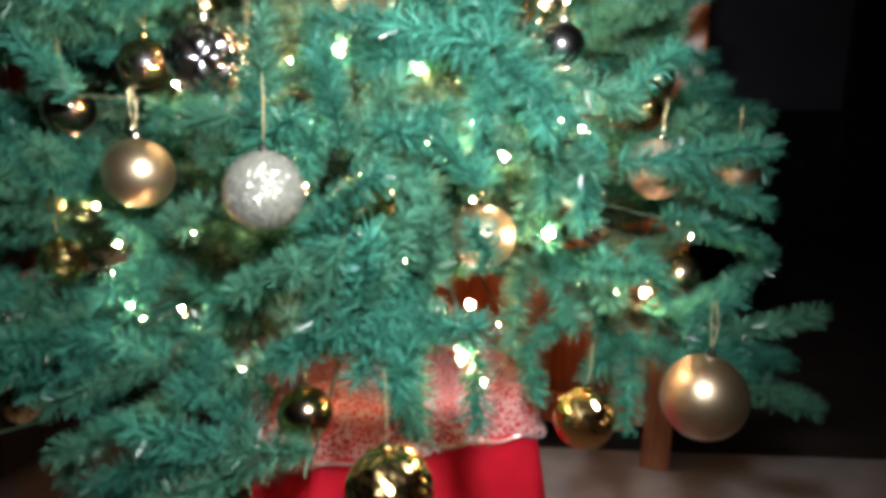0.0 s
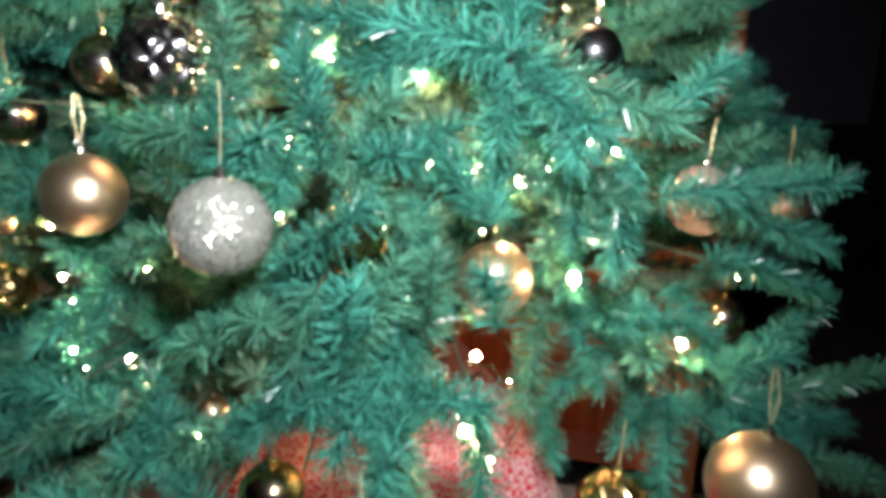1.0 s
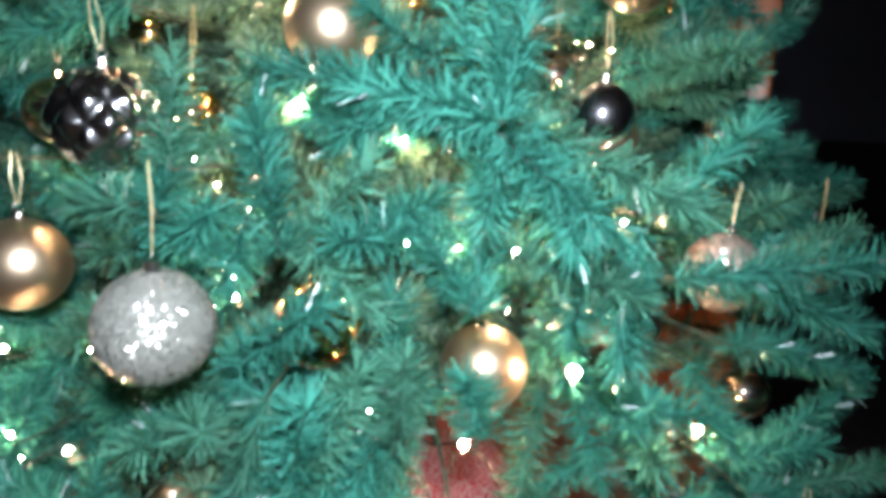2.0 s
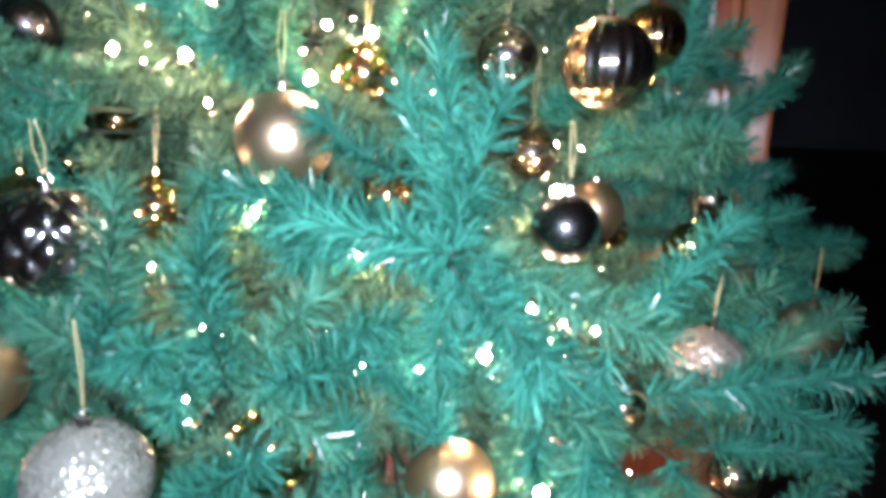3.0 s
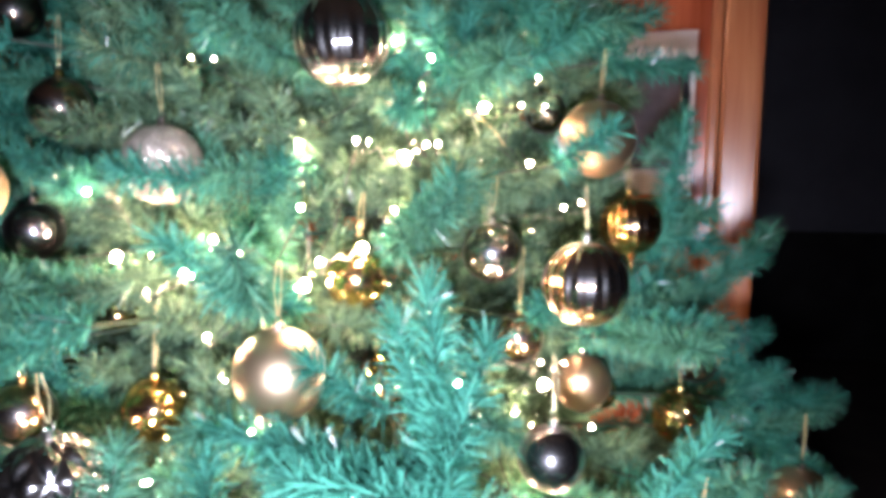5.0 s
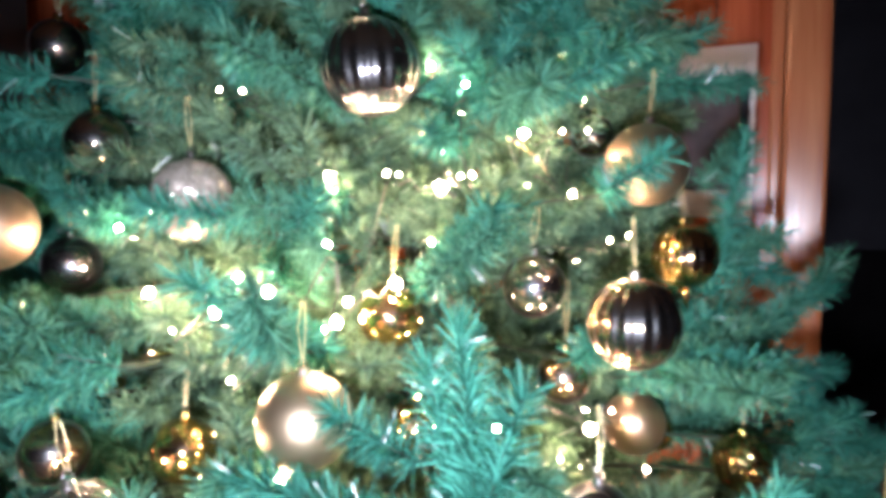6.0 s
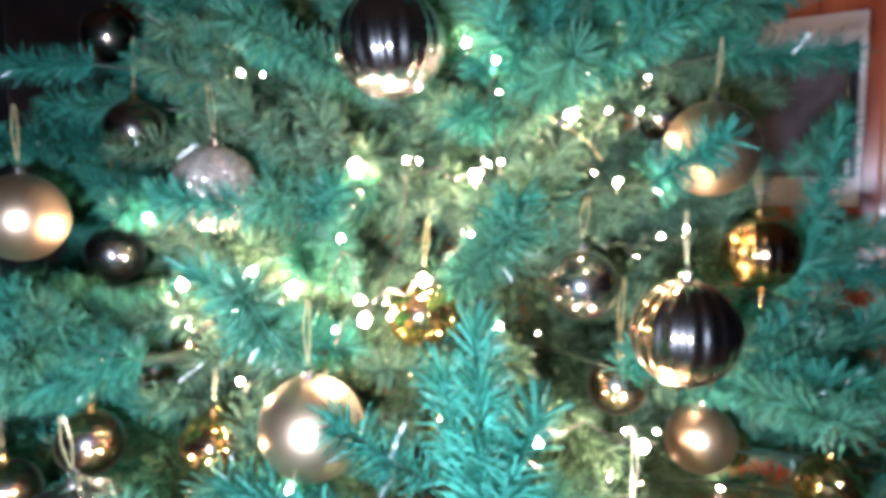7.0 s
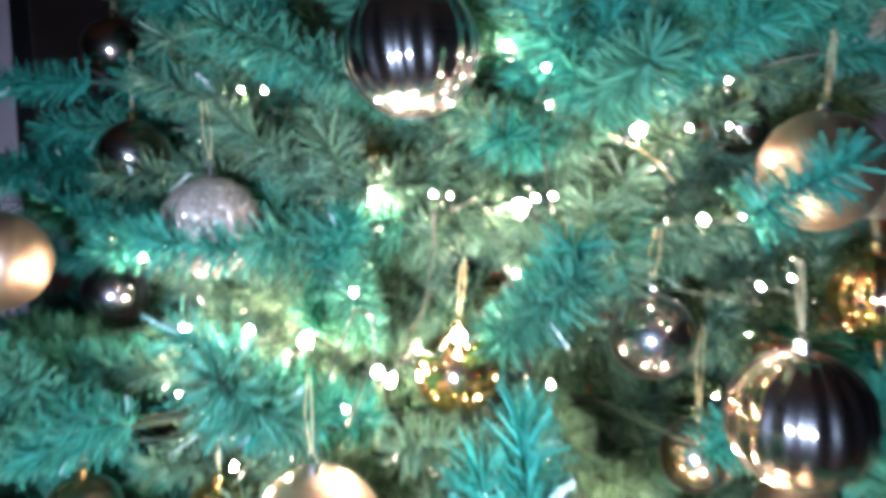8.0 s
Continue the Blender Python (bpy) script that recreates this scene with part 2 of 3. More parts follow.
def picture(m, w, h):
    thing = tagged(new("picture_frame"), "white picture frame with a silver inner moulding on the timber", "picture")
    thing.matrix_basis = m
    for lo, hi in (((-w / 2, -0.012, h / 2 - 0.062), (w / 2, 0.012, h / 2)), ((-w / 2, -0.012, -h / 2), (w / 2, 0.012, -h / 2 + 0.062)),
                   ((-w / 2, -0.012, -h / 2 + 0.062), (-w / 2 + 0.012, 0.012, h / 2 - 0.062)), ((w / 2 - 0.012, -0.012, -h / 2 + 0.062), (w / 2, 0.012, h / 2 - 0.062))):
        part("border", box(bmesh.new(), lo, hi, 0.002), WHITE, thing)
    for k in (-1, 1):
        part("moulding", box(bmesh.new(), (k * (w / 2 - 0.023) - 0.011, -0.02, -h / 2 + 0.06), (k * (w / 2 - 0.023) + 0.011, 0.0, h / 2 - 0.06), 0.006), SILVER, thing, "shiny silver moulding")
    part("print", box(bmesh.new(), (-w / 2 + 0.012, 0.0, -h / 2 + 0.06), (w / 2 - 0.012, 0.01, h / 2 - 0.06)), GLASS_DARK, thing, "dark glazed print")


picture(SCREEN @ pose(-0.255, 0.0075, 1.61), 0.31, 0.385)


def far_door():
    thing = tagged(new("far_door"), "dark panelled door at the far end of the unlit room", "door")
    thing.location = (3.7, 5.9, -0.008)
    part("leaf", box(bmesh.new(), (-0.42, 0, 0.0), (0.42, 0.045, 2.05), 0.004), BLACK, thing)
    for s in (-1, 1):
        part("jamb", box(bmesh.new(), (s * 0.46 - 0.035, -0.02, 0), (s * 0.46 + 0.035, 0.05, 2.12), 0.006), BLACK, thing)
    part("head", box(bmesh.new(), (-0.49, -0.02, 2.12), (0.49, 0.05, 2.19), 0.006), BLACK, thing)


far_door()


def white_rail():
    """White painted board of a low bench beyond the tree."""
    thing = tagged(new("low_bench"), "low dark bench with a white painted top rail", "bench")
    thing.matrix_basis = pose(-1.14, 1.55, 0, 0, 0, 81.5)
    part("top_rail", box(bmesh.new(), (-0.7, -0.02, 0.59), (0.36, 0.02, 0.65), 0.005), WHITE, thing, "white painted rail")
    part("back_panel", box(bmesh.new(), (-0.68, -0.008, 0.12), (0.34, 0.008, 0.59), 0.003), BLACK, thing)
    for x in (-0.66, 0.31):
        part("leg", box(bmesh.new(), (x - 0.02, -0.02, 0), (x + 0.02, 0.02, 0.59), 0.004), BLACK, thing)


white_rail()

# ---- the low table that carries the tree
TABLE = pose(-0.145, 1.052, 0, 0, 0, 20.4)
TOP = 0.622
HALF = (0.238, 0.30)


def rounded_outline(hx, hy, r, n):
    """Closed outline of a rounded rectangle, anticlockwise."""
    pts = []
    for cx, cy, a0 in ((hx - r, hy - r, 0), (-hx + r, hy - r, 90), (-hx + r, -hy + r, 180), (hx - r, -hy + r, 270)):
        pts += [(cx + r * math.cos(radians(a0 + 90 * k / 3)), cy + r * math.sin(radians(a0 + 90 * k / 3))) for k in range(4)]
    out = []
    for (ax, ay), (bx, by) in zip(pts, pts[1:] + pts[:1]):
        m = max(1, int(math.hypot(bx - ax, by - ay) / n))
        out += [(ax + (bx - ax) * k / m, ay + (by - ay) * k / m) for k in range(m)]
    return out


def draped(hx, hy, top, drop, wave, grow, rows, seed):
    """A cloth lying on a table top and falling in soft folds."""
    bm = bmesh.new()
    line = rounded_outline(hx, hy, 0.02, 0.012)
    rings = []
    for i in range(rows + 1):
        f = i / rows
        ring = []
        for k, (x, y) in enumerate(line):
            d = Vector((x, y, 0)).normalized()
            ph = k / len(line) * 2 * math.pi
            fold = wave * f * (math.sin(11 * ph + seed) + 0.6 * math.sin(23 * ph + 2 * seed) + 0.8 * noise.noise((x * 9, y * 9, seed)))
            ring.append(bm.verts.new((x + d.x * (grow * f + fold), y + d.y * (grow * f + fold), top - drop * f + 0.006 * math.sin(7 * ph + seed) * (f == 1))))
        rings.append(ring)
    for a, b in zip(rings, rings[1:]):
        for k in range(len(line)):
            bm.faces.new((a[k], b[k], b[(k + 1) % len(line)], a[(k + 1) % len(line)]))
    inner = rings[0]
    for s in (0.75, 0.5, 0.25):
        ring = [bm.verts.new((v.co.x * s, v.co.y * s, top + 0.004 * noise.noise((v.co.x * s * 20, v.co.y * s * 20, seed)))) for v in rings[0]]
        for k in range(len(line)):
            bm.faces.new((inner[k], inner[(k + 1) % len(line)], ring[(k + 1) % len(line)], ring[k]))
        inner = ring
    bm.faces.new(inner)
    bmesh.ops.recalc_face_normals(bm, faces=bm.faces)
    return bm


def low_table():
    thing = tagged(new("low_table"), "low dark wooden table under a red cloth", "table")
    thing.matrix_basis = TABLE
    part("tabletop", box(bmesh.new(), (-HALF[0] + 0.012, -HALF[1] + 0.012, TOP - 0.035), (HALF[0] - 0.012, HALF[1] - 0.012, TOP - 0.01), 0.003), WOOD, thing)
    for sx in (-1, 1):
        for sy in (-1, 1):
            x, y = sx * (HALF[0] - 0.04), sy * (HALF[1] - 0.04)
            part("leg", box(bmesh.new(), (x - 0.02, y - 0.02, 0), (x + 0.02, y + 0.02, TOP - 0.035), 0.003), WOOD, thing)
    cloth = tagged(new("tablecloth", mesh_of("tablecloth", draped(HALF[0], HALF[1], TOP - 0.005, 0.6, 0.010, 0.10, 14, 1.3), RED, True)),
                   "bright red satin tablecloth falling to the floor", "tablecloth")
    cloth.matrix_basis = TABLE
    net = tagged(new("lace_overlay", mesh_of("lace_overlay", draped(HALF[0] + 0.006, HALF[1] + 0.006, TOP + 0.004, 0.082, 0.004, 0.016, 5, 2.1), LACE, True)),
                 "pink glittering net laid over the red tablecloth", "table runner")
    net.matrix_basis = TABLE
    line = [(x * 1.0, y) for x, y in rounded_outline(HALF[0] + 0.021, HALF[1] + 0.021, 0.02, 0.012)]
    hem = [(x, y, TOP - 0.078 + 0.004 * math.sin(k * 0.9) + 0.003 * noise.noise((x * 30, y * 30, 0))) for k, (x, y) in enumerate(line + line[:1])]
    part("hem", tube(bmesh.new(), hem, 0.0028, 6), HEM, net, "glittering corded hem")


low_table()

# ---- where the baubles hang
AXIS = (-0.1, 1.16)
HANGING = []


def hang(kind, x, y, z, r):
    HANGING.append((kind, Vector((x, y, z)), r))


hang("satin", -0.077, 0.648, 1.258, 0.044)
hang("silver_glitter", -0.160, 0.461, 1.018, 0.045)
hang("satin", 0.085, 0.642, 0.936, 0.044)
hang("satin", -0.374, 0.604, 1.020, 0.046)
hang("champagne", 0.350, 0.790, 1.018, 0.046)
hang("satin", 0.565, 1.055, 0.985, 0.046)
hang("satin", 0.377, 0.571, 0.742, 0.056)
hang("crumpled", 0.218, 0.539, 0.722, 0.038)
hang("gold", -0.134, 0.505, 0.730, 0.036)
hang("crumpled", -0.005, 0.332, 0.736, 0.044)
hang("gold", -0.234, 0.520, 0.610, 0.024)
hang("gold", -0.068, 0.580, 0.990, 0.042)
hang("quilted", -0.264, 0.581, 1.166, 0.046)
hang("crumpled", -0.591, 0.755, 0.858, 0.036)
hang("satin", -0.640, 0.820, 0.940, 0.020)
hang("crumpled", -0.660, 0.720, 0.630, 0.034)
hang("bronze", -0.536, 0.727, 1.099, 0.038)
hang("crumpled", 0.152, 0.900, 0.915, 0.028)
hang("bronze", 0.290, 0.930, 0.900, 0.031)
hang("crumpled", 0.386, 1.049, 1.100, 0.038)
hang("bronze", 0.424, 1.120, 1.166, 0.032)
hang("satin", 0.240, 1.022, 1.154, 0.042)
hang("gold", 0.280, 1.120, 1.110, 0.026)
hang("midnight", 0.180, 0.655, 1.188, 0.031)
hang("gold", -0.046, 0.824, 1.325, 0.037)
hang("pewter", 0.111, 0.900, 1.353, 0.038)
hang("ribbed_bronze", 0.215, 0.751, 1.338, 0.044)
hang("ribbed_gold", 0.292, 0.968, 1.387, 0.040)
hang("ribbed_pewter", -0.037, 0.723, 1.583, 0.047)
hang("satin", 0.235, 0.880, 1.495, 0.046)
hang("satin", -0.434, 0.684, 1.427, 0.045)
hang("champagne", -0.243, 0.747, 1.456, 0.044)
hang("midnight", -0.468, 0.838, 1.373, 0.036)
hang("bronze", -0.422, 0.832, 1.526, 0.038)
hang("bronze", -0.556, 0.932, 1.668, 0.038)
hang("gold", -0.280, 0.778, 1.168, 0.038)
hang("bronze", -0.424, 0.746, 1.166, 0.038)
hang("gold", -0.027, 0.870, 1.182, 0.036)
hang("crumpled", 0.112, 1.080, 1.550, 0.028)
hang("bronze", 0.180, 1.120, 1.550, 0.032)
hang("crumpled", -0.200, 0.960, 1.510, 0.028)
hang("pewter", -0.110, 0.960, 1.240, 0.030)
hang("satin", -0.153, 0.776, 0.784, 0.022)
hang("satin", -0.281, 0.704, 0.717, 0.024)
hang("gold", -0.147, 0.835, 0.922, 0.026)
hang("bronze", 0.147, 0.935, 1.236, 0.034)
hang("gold", -0.369, 0.854, 1.263, 0.026)
hang("bronze", 0.440, 0.920, 0.820, 0.035)
hang("gold", -0.484, 0.916, 1.201, 0.026)

# ---- where the lights of the string show between the twigs
BULBS = []


def bulb(x, y, z):
    BULBS.append(Vector((x, y, z)))


bulb(0.345, 0.787, 0.821)
bulb(0.067, 0.693, 0.823)
bulb(-0.333, 0.649, 1.138)
bulb(-0.586, 0.855, 0.932)
bulb(-0.214, 0.737, 1.336)
bulb(-0.030, 0.788, 1.366)
bulb(0.111, 0.705, 1.042)
bulb(-0.116, 0.677, 1.184)
bulb(-0.234, 0.680, 1.125)
bulb(-0.106, 0.790, 1.481)
bulb(0.098, 0.884, 1.533)
bulb(-0.183, 0.795, 1.350)
bulb(0.011, 0.831, 1.470)
bulb(-0.338, 0.805, 1.345)
bulb(0.077, 0.829, 1.199)
bulb(0.179, 0.851, 1.199)
bulb(-0.104, 0.806, 1.318)
bulb(0.156, 0.795, 1.068)
bulb(-0.433, 0.642, 0.913)
bulb(-0.299, 0.589, 0.942)
bulb(-0.217, 0.570, 0.958)
bulb(-0.396, 0.595, 0.839)
bulb(-0.312, 0.564, 0.846)
bulb(-0.216, 0.517, 0.783)
bulb(-0.148, 0.528, 0.843)
bulb(-0.013, 0.573, 0.989)
bulb(-0.005, 0.628, 1.159)
bulb(0.172, 0.620, 0.947)
bulb(0.060, 0.531, 0.802)
bulb(0.089, 0.530, 0.771)
bulb(-0.471, 0.728, 1.069)
bulb(-0.427, 0.734, 1.180)
bulb(0.185, 0.675, 1.093)
bulb(0.218, 0.695, 1.081)
bulb(0.270, 0.650, 0.859)
bulb(0.057, 0.610, 1.061)
bulb(-0.148, 0.580, 1.029)
bulb(-0.373, 0.579, 0.825)
bulb(-0.013, 0.554, 0.920)
bulb(-0.066, 0.670, 1.337)
bulb(0.008, 0.602, 1.065)
bulb(0.058, 0.697, 1.343)
bulb(-0.252, 0.634, 1.137)
bulb(-0.357, 0.647, 1.054)
bulb(-0.144, 0.575, 1.010)
bulb(-0.139, 0.600, 1.087)
bulb(0.066, 0.624, 1.090)
bulb(0.138, 0.644, 1.064)
bulb(0.174, 0.665, 1.078)
bulb(0.424, 0.832, 0.906)
bulb(-0.384, 0.881, 1.652)
bulb(-0.239, 0.740, 1.497)
bulb(-0.193, 0.721, 1.471)
bulb(-0.022, 0.723, 1.482)
bulb(0.048, 0.741, 1.479)
bulb(0.155, 0.788, 1.462)
bulb(0.193, 0.796, 1.415)
bulb(0.224, 0.834, 1.435)
bulb(-0.231, 0.686, 1.326)
bulb(-0.161, 0.689, 1.381)
bulb(-0.346, 0.765, 1.424)
bulb(-0.096, 0.635, 1.216)
bulb(-0.032, 0.640, 1.218)
bulb(-0.213, 0.755, 1.572)
bulb(-0.183, 0.747, 1.568)
bulb(0.048, 0.766, 1.571)
bulb(0.020, 0.770, 1.614)
bulb(0.144, 0.804, 1.527)
bulb(0.170, 0.821, 1.528)
bulb(0.243, 0.854, 1.443)
bulb(0.213, 0.814, 1.420)
bulb(0.059, 0.743, 1.480)
bulb(-0.009, 0.722, 1.481)
bulb(-0.071, 0.693, 1.414)
bulb(-0.047, 0.681, 1.362)
bulb(-0.154, 0.658, 1.288)
bulb(0.032, 0.840, 1.553)
bulb(0.195, 0.741, 1.255)
bulb(0.170, 0.726, 1.259)
BULBS[18:] = [p for p in BULBS[18:] if all((p - c).length > r + 0.035 for _, c, r in HANGING)]


def camera_near(c):
    """About where the camera is when it passes a bauble or bulb at this height."""
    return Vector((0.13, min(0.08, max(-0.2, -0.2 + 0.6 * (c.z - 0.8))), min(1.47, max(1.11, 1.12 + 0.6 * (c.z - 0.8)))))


BALL_SIGHTS = [(c, r, (camera_near(c) - c).normalized(), (camera_near(c) - c).length) for _, c, r in HANGING]
BULB_SIGHTS = [(p, (camera_near(p) - p).normalized()) for p in BULBS]


def clear(p, room=0.022, keep_sight=True):
    """Whether a twig may pass here: not into a bauble, and not between the camera and a bauble or bulb."""
    for c, r, out, far in BALL_SIGHTS:
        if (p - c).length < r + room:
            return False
        if not keep_sight:
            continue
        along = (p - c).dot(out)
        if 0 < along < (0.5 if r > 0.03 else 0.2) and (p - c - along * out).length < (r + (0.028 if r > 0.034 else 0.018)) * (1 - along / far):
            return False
    for q, out in BULB_SIGHTS:
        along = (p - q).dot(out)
        if keep_sight and -0.01 < along < 0.22 and (p - q - along * out).length < 0.015:
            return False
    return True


# ---- the tree
def sprig_mesh(name, length, seed, needles, density=3700):
    """A twig of twisted wire, bristling with flat plastic needles that lean towards its tip."""
    rng = np.random.default_rng(seed)
    n = int(length * density)
    f = np.sort(rng.random(n))
    bend = rng.normal(0, 0.1, 2)
    base = np.stack([bend[0] * f * f * length, bend[1] * f * f * length, f * length], 1)
    ang = rng.random(n) * 2 * np.pi
    lean = rng.normal(1.08, 0.3, n) - 0.5 * np.clip((f - 0.85) / 0.15, 0, 1)
    out = np.stack([np.cos(ang), np.sin(ang), 0 * ang], 1)
    d = out * np.sin(lean)[:, None] + np.array([0, 0, 1.0]) * np.cos(lean)[:, None]
    d += rng.normal(0, 0.27, (n, 3))
    d /= np.linalg.norm(d, axis=1)[:, None]
    size = (0.024 + 0.009 * rng.random(n))[:, None]
    side = np.cross(d, rng.normal(0, 1, (n, 3)))
    side /= np.linalg.norm(side, axis=1)[:, None]
    wide = (0.0008 + 0.0003 * rng.random(n))[:, None]
    tip = base + d * size
    verts = np.stack([base - side * wide, base + side * wide, tip + side * wide * 0.5, tip - side * wide * 0.5], 1).reshape(-1, 3)
    k = 4 * np.arange(n)
    quads = np.stack([k, k + 1, k + 2, k + 3], 1).tolist()
    bm = tube(bmesh.new(), [(bend[0] * q * q * length, bend[1] * q * q * length, q * length) for q in (0, 0.33, 0.66, 0.97)], 0.0016, 5, 0.6)
    bm.verts.index_update()
    wire_v = [tuple(v.co) for v in bm.verts]
    wire_f = [[v.index + 4 * n for v in face.verts] for face in bm.faces]
    bm.free()
    me = bpy.data.meshes.new(name)
    me.from_pydata(verts.tolist() + wire_v, [], quads + wire_f)
    me.materials.append(needles)
    me.materials.append(STEM)
    me.polygons.foreach_set("material_index", [0] * n + [1] * len(wire_f))
    return me


LENGTHS = (0.10, 0.14, 0.18, 0.23)
SPRIGS = {q: [sprig_mesh("sprig", q, 10 * i + j, NEEDLES) for j in range(4)] for i, q in enumerate(LENGTHS)}
MIDDLE = {q: [sprig_mesh("sprig", q, 90 + 10 * i + j, NEEDLES_MIDDLE) for j in range(3)] for i, q in enumerate(LENGTHS)}
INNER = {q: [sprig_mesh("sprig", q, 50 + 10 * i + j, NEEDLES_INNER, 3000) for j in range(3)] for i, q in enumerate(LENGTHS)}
TREE_BASE = Vector((AXIS[0], AXIS[1], TOP + 0.006))
tree = tagged(new("christmas_tree"), "artificial green Christmas tree with plastic needles on a cloth-covered table", "Christmas tree")
tree.location = TREE_BASE
rnd = random.Random(5)


def reach(z, az=0.0):
    """How far the boughs reach from the trunk at a height; the side by the pier is fuller."""
    return (0.705 + (1.05 - z) * 0.34) * (1 + 0.14 * math.exp(-((az - radians(212)) / 0.45) ** 2))


VIEW_OUTLINE_AT = (0.55, 0.62, 0.72, 0.80, 0.90, 1.00, 1.12, 1.16, 1.34, 1.38, 1.43, 1.65, 1.72, 1.90)
VIEW_OUTLINE = (0.70, 0.67, 0.69, 0.62, 0.57, 0.55, 0.55, 0.46, 0.44, 0.38, 0.30, 0.30, 0.28, 0.24)


def beyond(p):
    """Whether a place lies past the tree's outline in the camera's view, on the side of the timber partition."""
    return p.x > 0.13 + (float(np.interp(p.z, VIEW_OUTLINE_AT, VIEW_OUTLINE)) - 0.13) * (p.y - 0.03) / 1.02


part("trunk", tube(bmesh.new(), [(0, 0, 0), (0, 0, 0.6), (0, 0, 1.3), (0, 0, 1.9)], 0.019, 12, 0.5), TRUNK, tree)
bm = bmesh.new()
for k in range(4):
    a = radians(45 + 90 * k)
    tube(bm, [(0, 0, 0.11), (0.07 * math.cos(a), 0.07 * math.sin(a), 0.06), (0.15 * math.cos(a), 0.15 * math.sin(a), 0.008)], 0.008, 8)
part("stand", bm, TRUNK, tree)


def add_sprig(branch, p, d, length, tone=SPRIGS):
    q = min(LENGTHS, key=lambda v: abs(v - length))
    ob = new("sprig", rnd.choice(tone[q]))
    ob.parent = branch
    turn = d.to_track_quat("Z", "Y").to_matrix().to_4x4() @ pose(0, 0, 0, 0, 0, rnd.uniform(0, 360))
    ob.matrix_basis = Matrix.Translation(p - TREE_BASE) @ turn @ Matrix.Diagonal((1, 1, length / q, 1))


def bough(z, az, length, rise, sag):
    """A bough from the trunk: a wire stem with side sprigs and a tip."""
    ca, sa = math.cos(az), math.sin(az)

    def at(f):
        h = length * f
        return Vector((AXIS[0] + ca * h, AXIS[1] + sa * h, z + math.tan(rise) * h - sag * f * f))

    twigs = [(1.0, 0.0, rnd.uniform(-0.1, 0.35), 0.13), (0.8, 0.0, 0.1, 0.16), (0.55, 0.0, 0.1, 0.18), (0.3, 0.0, 0.1, 0.18)]
    for f in (0.3, 0.42, 0.54, 0.65, 0.76, 0.88, 0.96):
        for s in (-1, 1):
            if rnd.random() < (0.76 if sa < 0.3 else 0.3):
                twigs.append((f + rnd.uniform(-0.04, 0.04), s * rnd.uniform(0.45, 1.0), rnd.uniform(-0.45, 0.65), rnd.uniform(0.11, 0.2) * (1.15 - 0.25 * f)))
    kept = []
    for f, turn, up, size in twigs:
        f = min(f, 1.0)
        p = at(f)
        d = Vector((math.cos(az + turn) * math.cos(rise + up), math.sin(az + turn) * math.cos(rise + up), math.sin(rise + up) - 0.12))
        d.normalize()
        tip = p + d * size
        if tip.x < -0.44 and tip.y < 1.1 and 0.785 < tip.z + 0.25 * (tip.y - 0.75) < 0.90:
            continue
        if beyond(tip) or beyond(p) or (tip.z < 0.81 and abs(tip.x - 0.02) < 0.27 and tip.y < 1.0):
            continue
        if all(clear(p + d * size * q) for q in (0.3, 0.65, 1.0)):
            kept.append((f, p, d, size))
    if not kept:
        return
    end = max(k[0] for k in kept)
    branch = part("branch", tube(bmesh.new(), [at(f * end) - TREE_BASE for f in (0.02, 0.35, 0.7, 1.0)], 0.003, 5, 0.6), STEM, tree)
    for f, p, d, size in kept:
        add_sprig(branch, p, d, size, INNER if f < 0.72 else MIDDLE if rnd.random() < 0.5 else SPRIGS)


level = 0
z = 0.88
while z < 2.45:
    far = reach(z)
    n = max(5, int(2 * math.pi * far / 0.30))
    for k in range(n):
        az = 2 * math.pi * (k + 0.5 * (level % 2) + rnd.uniform(-0.2, 0.2)) / n
        rise = rnd.uniform(0.0, 0.5)
        length = (reach(z, az) - 0.13) * rnd.uniform(0.84, 1.03)
        bough(max(0.72, z + rnd.uniform(-0.05, 0.05) - math.tan(rise) * length * 0.8), az, length, rise, rnd.uniform(0.0, 0.06))
    z += 0.105
    level += 1
for k in range(52):
    z = 0.85 + 0.95 * k / 52
    az = radians(rnd.uniform(184, 236))
    rise = rnd.uniform(0.0, 0.2)
    length = (reach(z, az) - 0.12) * rnd.uniform(0.88, 1.04)
    bough(z - math.tan(rise) * length * 0.8, az, length, rise, 0.03)
for k in range(16):
    z = 0.62 + 0.3 * k / 16
    bough(z, radians(rnd.uniform(188, 232)), (reach(z, radians(212)) - 0.1) * rnd.uniform(0.8, 1.0), rnd.uniform(-0.05, 0.1), 0.02)
heart = part("branch", tube(bmesh.new(), [(0, 0, 0.2), (0.004, 0, 0.7), (0, 0, 1.5)], 0.021, 8, 0.6), STEM, tree)
for k in range(260):
    z, a, h = rnd.uniform(0.92, 1.95), radians(rnd.uniform(170, 370)), rnd.uniform(0.1, 0.62)
    h *= reach(z)
    p = Vector((AXIS[0] + h * math.cos(a), AXIS[1] + h * math.sin(a), z))
    d = Vector((math.cos(a) + rnd.uniform(-0.8, 0.8), math.sin(a) + rnd.uniform(-0.8, 0.8), rnd.uniform(-0.5, 0.8))).normalized()
    size = rnd.uniform(0.12, 0.19)
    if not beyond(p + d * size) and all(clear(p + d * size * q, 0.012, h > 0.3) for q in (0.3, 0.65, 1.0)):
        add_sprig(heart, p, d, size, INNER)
part("leader", SPRIGS[0.23][0], None, tree).matrix_basis = Matrix.Translation((0, 0, 1.86))


